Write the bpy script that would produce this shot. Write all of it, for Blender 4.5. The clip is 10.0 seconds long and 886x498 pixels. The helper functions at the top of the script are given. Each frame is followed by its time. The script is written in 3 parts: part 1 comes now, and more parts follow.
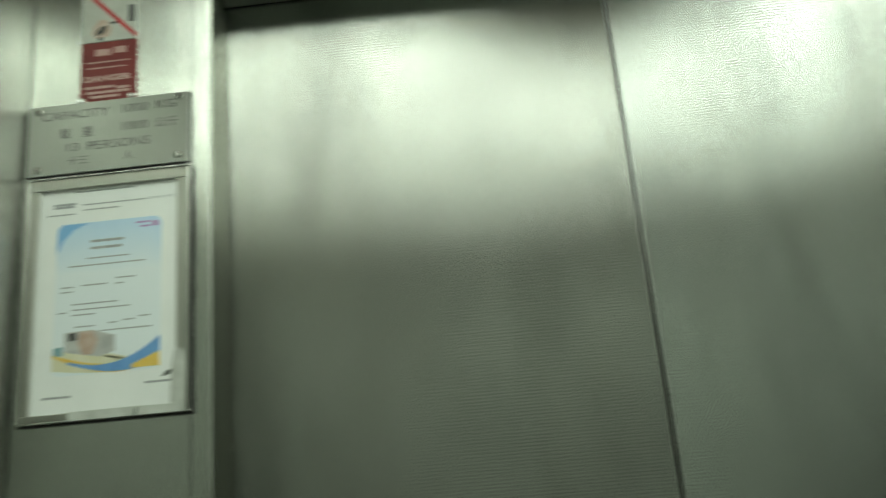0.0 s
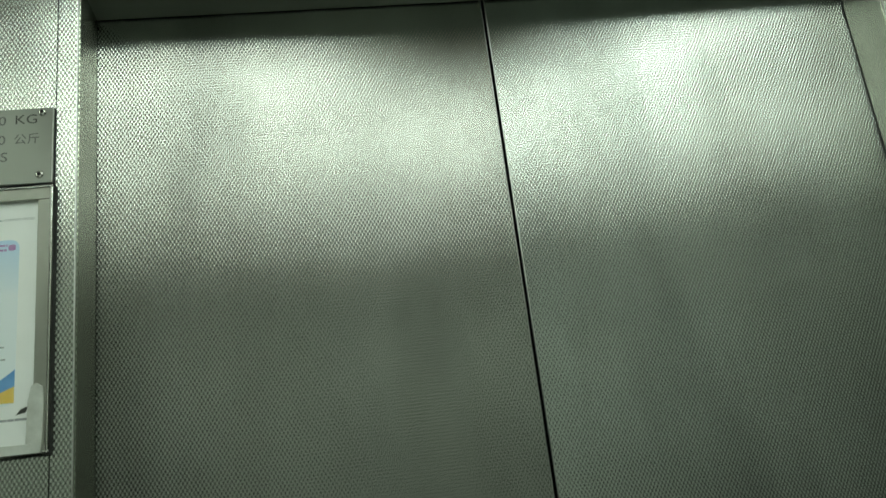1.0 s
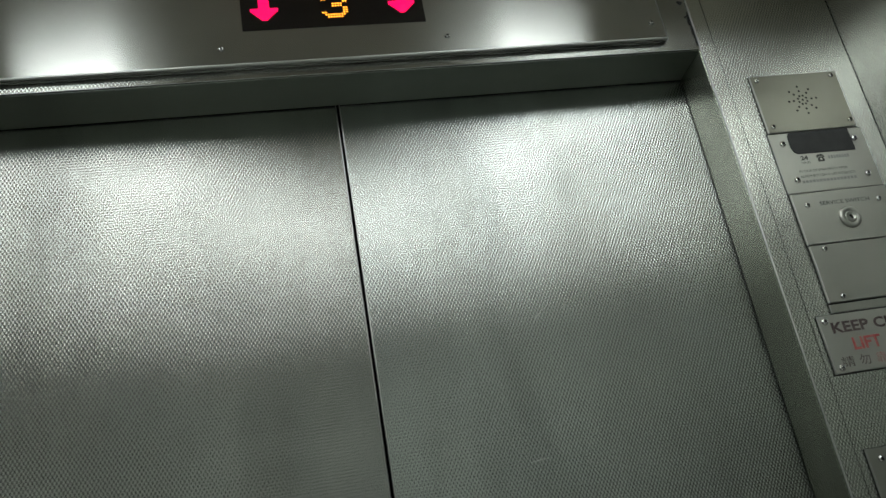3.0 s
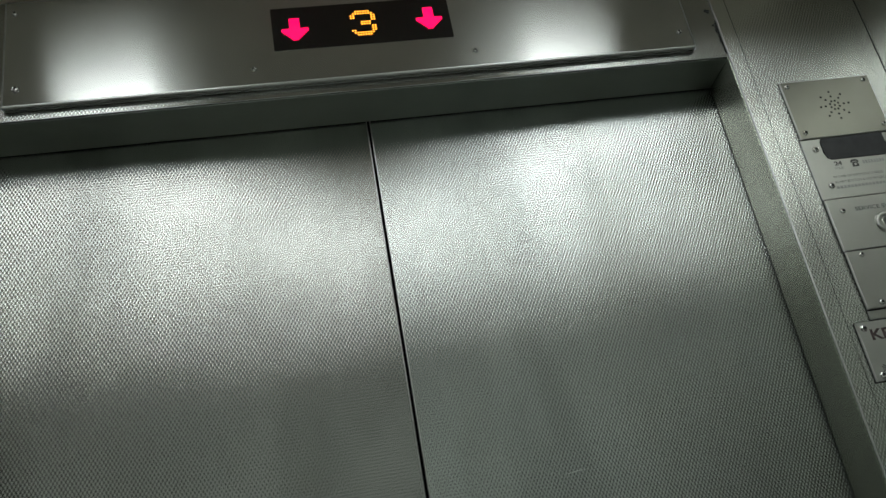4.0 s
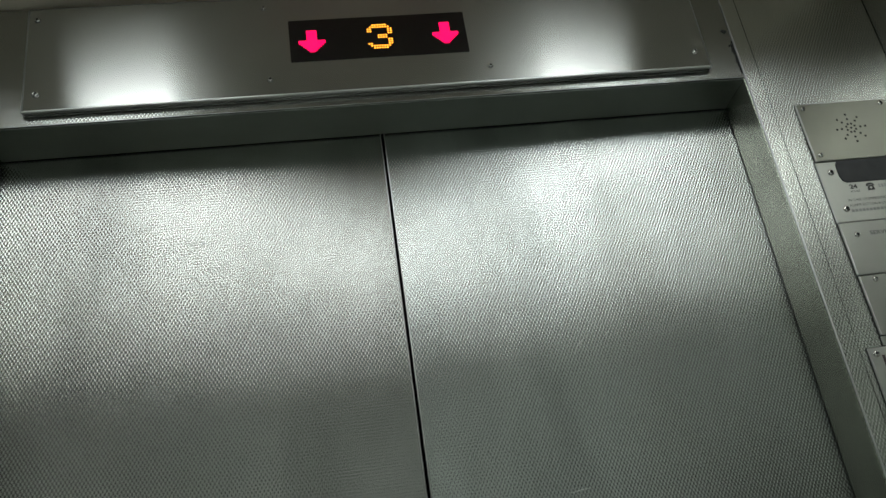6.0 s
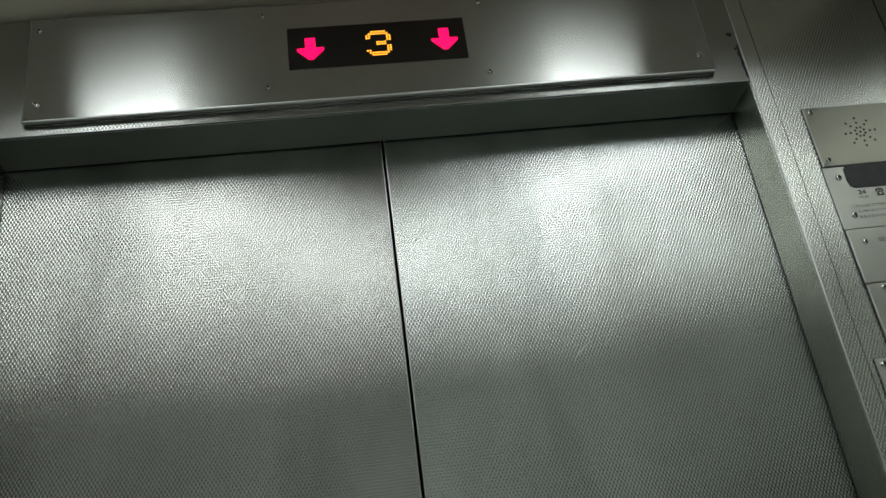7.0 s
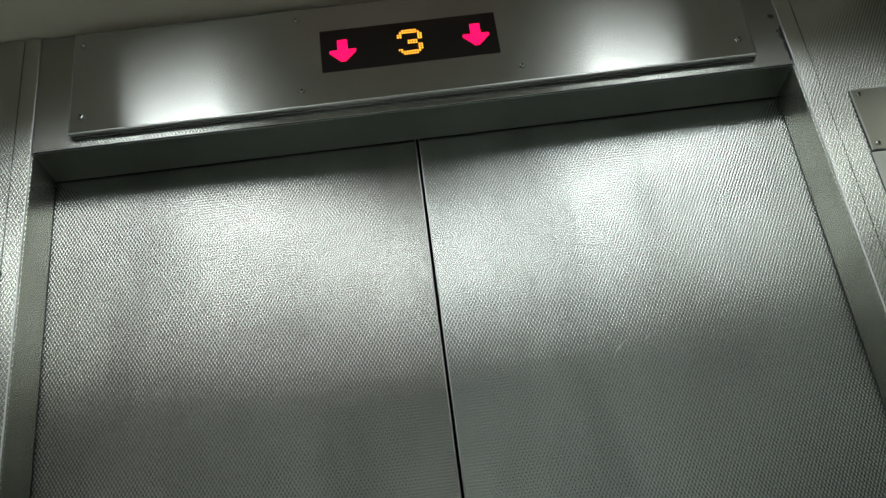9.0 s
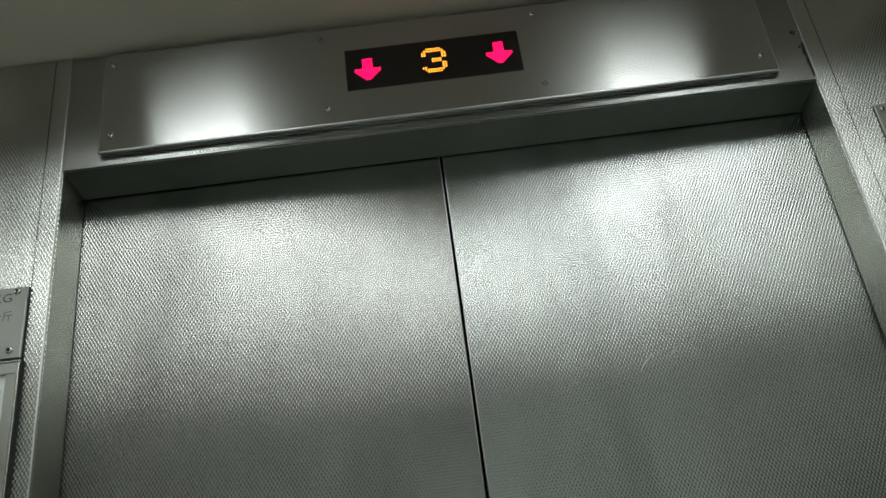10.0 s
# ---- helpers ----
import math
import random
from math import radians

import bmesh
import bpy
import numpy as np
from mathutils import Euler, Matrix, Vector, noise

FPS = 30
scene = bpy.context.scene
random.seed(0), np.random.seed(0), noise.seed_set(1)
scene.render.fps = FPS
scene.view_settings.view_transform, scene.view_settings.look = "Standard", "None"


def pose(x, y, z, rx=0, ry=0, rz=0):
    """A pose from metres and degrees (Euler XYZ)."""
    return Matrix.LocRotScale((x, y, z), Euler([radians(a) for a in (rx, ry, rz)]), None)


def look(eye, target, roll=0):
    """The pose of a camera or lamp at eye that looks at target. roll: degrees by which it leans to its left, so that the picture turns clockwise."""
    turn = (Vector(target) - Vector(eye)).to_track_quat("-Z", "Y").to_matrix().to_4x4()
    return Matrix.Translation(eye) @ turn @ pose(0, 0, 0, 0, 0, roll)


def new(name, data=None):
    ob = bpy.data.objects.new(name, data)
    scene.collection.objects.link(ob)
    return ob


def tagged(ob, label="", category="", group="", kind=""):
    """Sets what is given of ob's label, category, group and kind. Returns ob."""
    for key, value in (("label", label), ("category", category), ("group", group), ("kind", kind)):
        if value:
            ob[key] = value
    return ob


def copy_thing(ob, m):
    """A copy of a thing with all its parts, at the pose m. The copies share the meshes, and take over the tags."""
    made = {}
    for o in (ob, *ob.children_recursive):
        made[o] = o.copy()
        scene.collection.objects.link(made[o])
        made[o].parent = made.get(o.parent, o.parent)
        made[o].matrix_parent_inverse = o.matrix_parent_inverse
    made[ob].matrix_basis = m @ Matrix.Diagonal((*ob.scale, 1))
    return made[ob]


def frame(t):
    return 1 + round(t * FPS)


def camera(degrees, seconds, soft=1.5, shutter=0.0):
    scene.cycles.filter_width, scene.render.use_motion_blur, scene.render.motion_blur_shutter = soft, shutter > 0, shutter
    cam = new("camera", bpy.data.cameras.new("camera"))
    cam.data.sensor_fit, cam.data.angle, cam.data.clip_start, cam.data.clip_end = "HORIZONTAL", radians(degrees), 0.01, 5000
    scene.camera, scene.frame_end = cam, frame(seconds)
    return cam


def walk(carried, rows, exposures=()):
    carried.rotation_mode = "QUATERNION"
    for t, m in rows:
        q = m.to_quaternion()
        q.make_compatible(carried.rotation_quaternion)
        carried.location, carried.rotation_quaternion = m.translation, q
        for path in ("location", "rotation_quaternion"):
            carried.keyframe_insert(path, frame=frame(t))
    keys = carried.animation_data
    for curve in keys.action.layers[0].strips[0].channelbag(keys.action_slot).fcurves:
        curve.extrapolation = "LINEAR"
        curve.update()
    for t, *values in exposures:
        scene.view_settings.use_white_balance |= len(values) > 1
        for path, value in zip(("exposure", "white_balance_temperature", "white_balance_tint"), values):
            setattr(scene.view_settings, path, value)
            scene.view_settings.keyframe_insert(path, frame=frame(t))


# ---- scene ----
cam = camera(58.2, 10.0, shutter=0.5)
PATH = [
    (0, (-0.217, -0.934, 1.408), (-0.314, 0.989, 1.95), -5.0),
    (0.2, (-0.191, -0.927, 1.416), (-0.174, 1.003, 1.941), -6.0),
    (0.5, (-0.224, -0.929, 1.413), (-0.031, 0.986, 1.958), -6.7),
    (0.8, (-0.228, -0.929, 1.418), (0.001, 0.979, 1.969), -7.0),
    (1, (-0.233, -0.932, 1.423), (-0.002, 0.974, 1.981), -7.0),
    (1.2, (-0.233, -0.93, 1.427), (0.0, 0.97, 2.006), -7.1),
    (1.5, (-0.194, -0.934, 1.432), (0.016, 0.961, 2.037), -7.2),
    (1.6, (-0.175, -0.93, 1.429), (0.056, 0.957, 2.05), -7.5),
    (1.8, (-0.128, -0.941, 1.446), (0.171, 0.926, 2.099), -8.3),
    (2, (-0.09, -0.941, 1.44), (0.27, 0.897, 2.141), -9.0),
    (2.5, (-0.081, -0.95, 1.45), (0.303, 0.883, 2.154), -10.0),
    (2.7, (-0.087, -0.958, 1.453), (0.292, 0.88, 2.146), -10.1),
    (3.8, (-0.108, -0.963, 1.445), (0.227, 0.865, 2.184), -11.0),
    (4, (-0.103, -0.965, 1.446), (0.202, 0.865, 2.193), -10.6),
    (4.5, (-0.098, -0.968, 1.449), (0.205, 0.861, 2.2), -10.6),
    (5, (-0.096, -0.966, 1.449), (0.209, 0.857, 2.214), -10.1),
    (5.5, (-0.104, -0.965, 1.441), (0.193, 0.852, 2.221), -9.7),
    (6, (-0.097, -0.966, 1.444), (0.175, 0.853, 2.229), -8.8),
    (6.2, (-0.113, -0.962, 1.447), (0.17, 0.856, 2.233), -9.0),
    (7.3, (-0.037, -0.967, 1.453), (0.148, 0.856, 2.254), -7.7),
    (7.5, (-0.033, -0.969, 1.46), (0.146, 0.858, 2.252), -7.5),
    (8, (-0.041, -0.959, 1.449), (0.116, 0.866, 2.251), -7.7),
    (8.5, (-0.031, -0.964, 1.445), (0.059, 0.86, 2.26), -7.8),
    (9, (-0.021, -0.967, 1.453), (0.035, 0.866, 2.252), -7.7),
    (9.5, (-0.031, -0.963, 1.447), (0.017, 0.864, 2.259), -7.9),
    (10, (-0.038, -0.967, 1.443), (-0.009, 0.84, 2.299), -7.5),
]
EXPOSURES = [
    (0.0, 0.31, 6640, -3), (0.5, 0.21, 6450, -4), (1.2, 0.07, 6350, -4), (1.5, 0.04, 6220, 1), (1.8, 0.07, 6210, 4), (2.0, 0.10, 6190, 6), (2.5, -0.01, 6200, 12), (4.0, -0.03, 6120, 16), (10.0, -0.03, 6120, 16),
]
walk(cam, [(t, look(eye, target, roll)) for t, eye, target, roll in PATH], EXPOSURES)


# ---- world: the lift car is closed, so only its own lamps light it ----
world = bpy.data.worlds.new("world")
scene.world = world
world.use_nodes = True
world.node_tree.nodes["Background"].inputs[0].default_value = (0.002, 0.002, 0.002, 1)

LAMP_COLOUR = (0.93, 1.0, 0.90)
LAMP_POWER = 10.1

# plan, in metres: car front face at y = 0, door leaves behind it
HALF = 0.553            # half width of the entrance
TOP = 2.10             # height of the entrance
SIDE = 0.80            # side walls
REAR = -1.64           # rear wall
CEIL = 2.306           # ceiling
DOOR_Y = 0.0875        # face of the door leaves
FLARE = 0.0048         # outward splay of the jamb linings over their depth
JAMB = 0.085           # depth of the entrance frame


# ---- material helpers ----
class Nodes:
    def __init__(self, name):
        self.mat = bpy.data.materials.new(name)
        self.mat.use_nodes = True
        self.tree = self.mat.node_tree
        self.bsdf = self.tree.nodes["Principled BSDF"]

    def add(self, kind, **sets):
        node = self.tree.nodes.new(kind)
        for key, value in sets.items():
            setattr(node, key, value)
        return node

    def link(self, a, b):
        self.tree.links.new(a, b)

    def math(self, op, a, b=None, c=None, clamp=False):
        node = self.add("ShaderNodeMath", operation=op, use_clamp=clamp)
        for n, v in enumerate((a, b, c)):
            if v is None:
                continue
            if isinstance(v, (int, float)):
                node.inputs[n].default_value = v
            else:
                self.link(v, node.inputs[n])
        return node.outputs[0]

    def firm(self, wave):
        """A wave with steeper zero crossings and flatter crests."""
        return self.math("DIVIDE", wave, self.math("SQRT", self.math("ADD", self.math("ABSOLUTE", wave), 0.08)))

    def coords(self):
        return self.add("ShaderNodeTexCoord").outputs["Object"]

    def noise(self, vector, scale, detail=3.0, rough=0.55, stretch=None):
        if stretch:
            m = self.add("ShaderNodeMapping")
            m.inputs["Scale"].default_value = stretch
            self.link(vector, m.inputs["Vector"])
            vector = m.outputs[0]
        n = self.add("ShaderNodeTexNoise")
        n.inputs["Scale"].default_value = scale
        n.inputs["Detail"].default_value = detail
        n.inputs["Roughness"].default_value = rough
        self.link(vector, n.inputs["Vector"])
        return n.outputs[0]

    def ramp(self, value, lo, hi, out_lo, out_hi):
        n = self.add("ShaderNodeMapRange")
        self.link(value, n.inputs["Value"])
        for k, v in (("From Min", lo), ("From Max", hi), ("To Min", out_lo), ("To Max", out_hi)):
            n.inputs[k].default_value = v
        return n.outputs[0]

    def mix(self, fac, a, b):
        n = self.add("ShaderNodeMix", data_type="RGBA")
        self.link(fac, n.inputs[0])
        n.inputs[6].default_value = (*a, 1)
        n.inputs[7].default_value = (*b, 1)
        return n.outputs[2]

    def bump(self, height, distance, strength=1.0, normal=None):
        n = self.add("ShaderNodeBump")
        n.inputs["Distance"].default_value = distance
        n.inputs["Strength"].default_value = strength
        self.link(height, n.inputs["Height"])
        if normal:
            self.link(normal, n.inputs["Normal"])
        return n.outputs[0]

    def put(self, **sets):
        for key, value in sets.items():
            socket = self.bsdf.inputs[key.replace("_", " ").title().replace("Ior", "IOR")]
            if isinstance(value, (int, float)):
                socket.default_value = value
            elif isinstance(value, tuple):
                socket.default_value = (*value, 1)
            else:
                self.link(value, socket)
        return self.mat


def embossed_steel(name, tone=(0.37, 0.38, 0.365), relief=0.36, pitch=0.0050, row=0.0042, gloss=0.19, warp=0.004, seed=0.0, spread=0.9, crest=0.060, worn=0.92, grime=0.0):
    """Stainless sheet rolled with staggered upright rice-grain bosses, faintly smeared by cleaning."""
    n = Nodes(name)
    c = n.coords()
    sep = n.add("ShaderNodeSeparateXYZ")
    n.link(c, sep.inputs[0])
    u = n.math("MULTIPLY", n.math("ADD", sep.outputs[0], sep.outputs[1]), 1 / pitch)
    v = n.math("MULTIPLY", sep.outputs[2], 1 / row)
    # staggered upright bosses, pressed so that their faces lean up and the ground between leans down
    pu, pv = n.math("MULTIPLY", u, 2 * math.pi), n.math("MULTIPLY", v, math.pi)
    cu, su, cv = n.math("COSINE", pu), n.math("SINE", pu), n.math("COSINE", pv)
    boss = n.math("MULTIPLY", cu, cv)
    slope_u = n.math("MULTIPLY", n.math("MULTIPLY", su, n.firm(cv)), -relief)
    slope_v = n.math("MULTIPLY", n.firm(boss), -crest)
    grad = n.add("ShaderNodeCombineXYZ")
    n.link(slope_u, grad.inputs[0])
    n.link(slope_u, grad.inputs[1])
    n.link(slope_v, grad.inputs[2])
    shifted = n.add("ShaderNodeMapping")
    shifted.inputs["Location"].default_value = (seed, 0, seed)
    n.link(c, shifted.inputs[0])
    flex = n.noise(shifted.outputs[0], 2.4, 1.0, 0.4)
    base = n.bump(flex, warp)
    dot = n.add("ShaderNodeVectorMath", operation="DOT_PRODUCT")
    n.link(base, dot.inputs[0])
    n.link(grad.outputs[0], dot.inputs[1])
    lift = n.add("ShaderNodeVectorMath", operation="SCALE")
    n.link(base, lift.inputs[0])
    n.link(n.math("ADD", dot.outputs["Value"], 1.0), lift.inputs["Scale"])
    tilt = n.add("ShaderNodeVectorMath", operation="SUBTRACT")
    n.link(lift.outputs[0], tilt.inputs[0])
    n.link(grad.outputs[0], tilt.inputs[1])
    unit = n.add("ShaderNodeVectorMath", operation="NORMALIZE")
    n.link(tilt.outputs[0], unit.inputs[0])
    level = n.add("ShaderNodeCombineXYZ")
    level.inputs[0].default_value = level.inputs[1].default_value = 0.7071
    n.link(level.outputs[0], n.bsdf.inputs["Tangent"])
    smear = n.noise(shifted.outputs[0], 5.0, 3.0, 0.5, stretch=(1.3, 1.3, 0.8))
    fine = n.noise(c, 300.0, 3.0, 0.6, stretch=(1.0, 1.0, 0.3))
    rough = n.math("ADD", n.ramp(smear, 0.3, 0.75, gloss, gloss + 0.02), n.ramp(fine, 0.3, 0.7, 0.0, 0.012))
    drips = n.noise(shifted.outputs[0], 7.0, 3.0, 0.55, stretch=(1.0, 1.0, 0.28))
    wear_relief = n.math("MULTIPLY", n.ramp(drips, 0.50, 0.72, 1.0, 0.74), n.ramp(smear, 0.35, 0.75, 1.0, 0.82))
    # worn sets relief shading put into the colour: darker ground between the bosses
    wear_relief = n.math("MULTIPLY", wear_relief, n.ramp(boss, -0.6, 0.6, worn, 1.03))
    # old hand grease and cleaning runs, faintly brown
    grease = n.noise(shifted.outputs[0], 2.6, 4.0, 0.6, stretch=(1.5, 1.5, 0.55))
    film = n.mix(n.ramp(grease, 0.44, 0.64, 0.0, grime), tone, (tone[0] * 0.80, tone[1] * 0.785, tone[2] * 0.755))
    shade = n.add("ShaderNodeVectorMath", operation="SCALE")
    n.link(film, shade.inputs[0])
    n.link(wear_relief, shade.inputs["Scale"])
    return n.put(base_color=shade.outputs[0], metallic=1.0, roughness=rough, normal=unit.outputs[0], anisotropic=spread)


def hairline_steel(name, tone=(0.37, 0.37, 0.355), gloss=0.30, streak=0.7, upright=True, aniso=0.75):
    """Flat stainless with a brushed grain: across when upright is true, which smears reflections upwards."""
    n = Nodes(name)
    c = n.coords()
    grain = n.noise(c, 60.0, 4.0, 0.7, stretch=(0.5, 0.5, 14.0) if upright else (14.0, 14.0, 0.5))
    grime = n.noise(c, 9.0, 3.0, 0.5)
    rough = n.math("ADD", n.ramp(grime, 0.3, 0.75, gloss - 0.01, gloss + 0.02), n.ramp(grain, 0.3, 0.7, -0.05 * streak, 0.05 * streak))
    colour = n.mix(n.ramp(grime, 0.4, 0.8, 0.0, 1.0), tone, tuple(0.88 * t for t in tone))
    normal = n.bump(grain, 0.00006 * streak)
    along = n.add("ShaderNodeCombineXYZ")
    along.inputs[2 if upright else 0].default_value = 1.0
    n.link(along.outputs[0], n.bsdf.inputs["Tangent"])
    return n.put(base_color=colour, metallic=1.0, roughness=rough, normal=normal, anisotropic=aniso)


def painted(name, a, b, gloss=0.6, scale=14.0, relief=0.0001):
    n = Nodes(name)
    c = n.coords()
    big, small = n.noise(c, scale, 5.0), n.noise(c, scale * 25, 2.0)
    return n.put(base_color=n.mix(n.ramp(big, 0.35, 0.7, 0.0, 1.0), a, b), roughness=n.ramp(small, 0.3, 0.7, gloss - 0.06, gloss + 0.06),
                 normal=n.bump(small, relief))


def glowing(name, colour, power):
    n = Nodes(name)
    n.bsdf.inputs["Emission Strength"].default_value = power
    return n.put(base_color=(0.02, 0.02, 0.02), emission_color=colour, roughness=0.4)


# leaf tones carry uneven lighting: left leaf dimmed, right leaf brightened
DOOR_STEEL_DIM = embossed_steel("embossed_door_steel_dim_side", tone=(0.366, 0.369, 0.351), relief=0.30, gloss=0.228, spread=1.0, crest=0.060, worn=1.01, grime=0.6)
DOOR_STEEL_BRIGHT = embossed_steel("embossed_door_steel_bright_side", seed=3.7, tone=(0.442, 0.458, 0.444), relief=0.30, gloss=0.228, spread=1.0, crest=0.060, worn=1.01, grime=0.6)
WALL_STEEL = embossed_steel("embossed_wall_steel", tone=(0.51, 0.515, 0.485), relief=0.32, gloss=0.225, spread=1.0, warp=0.003)
RETURN_STEEL = embossed_steel("embossed_return_steel", tone=(0.60, 0.615, 0.58), relief=0.24, crest=0.042, worn=1.0, gloss=0.226, spread=1.0, warp=0.003)
TRANSOM_STEEL = embossed_steel("embossed_transom_steel", tone=(0.42, 0.425, 0.405), relief=0.14, gloss=0.22, warp=0.002)
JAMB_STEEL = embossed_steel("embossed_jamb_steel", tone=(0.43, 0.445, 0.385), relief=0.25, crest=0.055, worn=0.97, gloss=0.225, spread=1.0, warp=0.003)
TRIM_STEEL = hairline_steel("brushed_trim_steel", tone=(0.40, 0.41, 0.365), gloss=0.40, upright=False, aniso=0.5, streak=1.6)
SOFFIT_STEEL = hairline_steel("dark_soffit_steel", tone=(0.37, 0.405, 0.365), gloss=0.38, aniso=0.3, streak=0.2)
PLATE_STEEL = hairline_steel("brushed_plate_steel", tone=(0.45, 0.452, 0.435), gloss=0.24, aniso=0.97, streak=0.2)
REAR_REFLECTOR = painted("pale_rear_reflector", (0.76, 0.80, 0.75), (0.70, 0.74, 0.69), 0.4, 6.0)
SIGN_STEEL = hairline_steel("bright_sign_steel", tone=(0.64, 0.64, 0.61), gloss=0.33, aniso=0.4)
SATIN_STEEL = hairline_steel("satin_plate_steel", tone=(0.48, 0.48, 0.445), gloss=0.33, aniso=0.4)
CAPACITY_STEEL = hairline_steel("grey_capacity_plate_steel", tone=(0.36, 0.37, 0.345), gloss=0.34, aniso=0.4)
DULL_STEEL = hairline_steel("dull_olive_plate_steel", tone=(0.33, 0.325, 0.28), gloss=0.34, aniso=0.4)
FRAME_STEEL = hairline_steel("bright_frame_steel", tone=(0.50, 0.50, 0.485), gloss=0.22, upright=False, aniso=0.3, streak=0.4)
EDGE_STEEL = hairline_steel("worn_edge_steel", tone=(0.49, 0.49, 0.475), gloss=0.36, streak=0.1, aniso=0.0)
SCREW_STEEL = hairline_steel("screw_steel", tone=(0.68, 0.68, 0.66), gloss=0.20, streak=0.2, aniso=0.0)
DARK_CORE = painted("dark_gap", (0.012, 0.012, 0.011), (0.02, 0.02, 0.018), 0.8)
BLACK_TAPE = painted("black_tape", (0.018, 0.019, 0.020), (0.028, 0.028, 0.030), 0.5, 60.0)
INK = painted("dark_ink", (0.035, 0.035, 0.033), (0.09, 0.09, 0.085), 0.6, 300.0)
PALE_INK = painted("pale_grey_ink", (0.26, 0.26, 0.255), (0.34, 0.34, 0.33), 0.6, 300.0)
SHEET_INK = painted("pale_sheet_print", (0.30, 0.31, 0.33), (0.42, 0.43, 0.45), 0.7, 300.0)
GREY_INK = painted("grey_ink", (0.085, 0.085, 0.085), (0.16, 0.16, 0.16), 0.7, 300.0)
RED_INK = painted("worn_red_ink", (0.34, 0.030, 0.035), (0.46, 0.18, 0.16), 0.6, 220.0)
WINE_INK = painted("worn_maroon_ink", (0.030, 0.014, 0.016), (0.12, 0.085, 0.085), 0.6, 260.0)
PALE_RED_INK = painted("faded_red_ink", (0.44, 0.19, 0.18), (0.42, 0.32, 0.30), 0.6, 220.0)
CEILING_PAINT = painted("beige_ceiling_paint", (0.74, 0.68, 0.57), (0.66, 0.61, 0.51), 0.55, 4.0)
FLOOR_BOUNCE = painted("pale_floor_bounce", (0.54, 0.53, 0.50), (0.62, 0.61, 0.57), 0.5, 30.0)
DISPLAY_BLACK = painted("display_window_black", (0.008, 0.007, 0.007), (0.012, 0.011, 0.010), 0.22, 40.0, 0.00002)
PAPER = painted("white_paper", (0.88, 0.89, 0.89), (0.84, 0.85, 0.85), 0.55, 20.0, 0.00004)
TAPE_WHITE = painted("torn_white_backing", (0.62, 0.63, 0.60), (0.45, 0.46, 0.43), 0.7, 45.0)
STICKER_RED = painted("sticker_dark_red", (0.155, 0.022, 0.024), (0.21, 0.035, 0.035), 0.45, 40.0)
STICKER_WHITE = painted("sticker_grey_white", (0.56, 0.57, 0.53), (0.46, 0.47, 0.43), 0.5, 30.0)
STICKER_PINK = painted("sticker_pale_print", (0.55, 0.40, 0.37), (0.46, 0.28, 0.26), 0.5, 120.0)
BAND_RED = painted("sticker_bright_red", (0.50, 0.035, 0.045), (0.44, 0.05, 0.05), 0.5, 60.0)
ART_BLUE = painted("print_blue", (0.18, 0.40, 0.72), (0.26, 0.50, 0.80), 0.5, 30.0)
ART_MID = painted("print_deep_blue", (0.13, 0.30, 0.62), (0.20, 0.40, 0.72), 0.5, 40.0)
ART_GOLD = painted("print_yellow", (0.78, 0.50, 0.07), (0.80, 0.60, 0.18), 0.5, 40.0)
ART_SAND = painted("print_pale_yellow", (0.72, 0.68, 0.46), (0.76, 0.73, 0.58), 0.5, 40.0)
ART_BROWN = painted("print_tan", (0.48, 0.33, 0.26), (0.62, 0.52, 0.46), 0.5, 70.0)
ART_GREY = painted("print_grey", (0.42, 0.42, 0.42), (0.62, 0.62, 0.60), 0.5, 70.0)
ART_TEAL = painted("print_teal", (0.20, 0.36, 0.40), (0.30, 0.45, 0.48), 0.5, 70.0)
ART_LILAC = painted("print_violet", (0.40, 0.22, 0.52), (0.50, 0.30, 0.56), 0.5, 70.0)
LED_RED = glowing("led_red", (1.0, 0.0, 0.06), 2.6)
LED_AMBER = glowing("led_amber", (1.0, 0.36, 0.02), 3.2)
LAMP_GLOW = glowing("lamp_diffuser", LAMP_COLOUR, LAMP_POWER)


def fade_print(name):
    """Printed sheet ground: blue at the top edge, fading to near white half way down."""
    n = Nodes(name)
    c = n.coords()
    sep = n.add("ShaderNodeSeparateXYZ")
    n.link(c, sep.inputs[0])
    t = n.ramp(n.math("ADD", sep.outputs[2], n.ramp(n.noise(c, 12.0), 0.0, 1.0, -0.02, 0.02)), 1.690, 1.775, 0.0, 1.0)
    return n.put(base_color=n.mix(t, (0.80, 0.85, 0.89), (0.44, 0.64, 0.88)), roughness=0.5)


ART_FADE = fade_print("print_fading_blue")


# ---- mesh helpers ----
def box(x0, x1, y0, y1, z0, z1, bevel=0.0, segments=2):
    bm = bmesh.new()
    bmesh.ops.create_cube(bm, size=1.0, matrix=Matrix.Translation(((x0 + x1) / 2, (y0 + y1) / 2, (z0 + z1) / 2)) @ Matrix.Diagonal((x1 - x0, y1 - y0, z1 - z0, 1)))
    if bevel:
        bmesh.ops.bevel(bm, geom=bm.edges[:], offset=bevel, segments=segments, profile=0.5, affect="EDGES")
    return bm


def round_edge(bm, x, r):
    """Rounds the upright front edge of a box at x."""
    edges = [e for e in bm.edges if all(abs(v.co.x - x) < 1e-5 and v.co.y < 0.001 for v in e.verts)]
    bmesh.ops.bevel(bm, geom=edges, offset=r, segments=3, profile=0.5, affect="EDGES")
    return bm


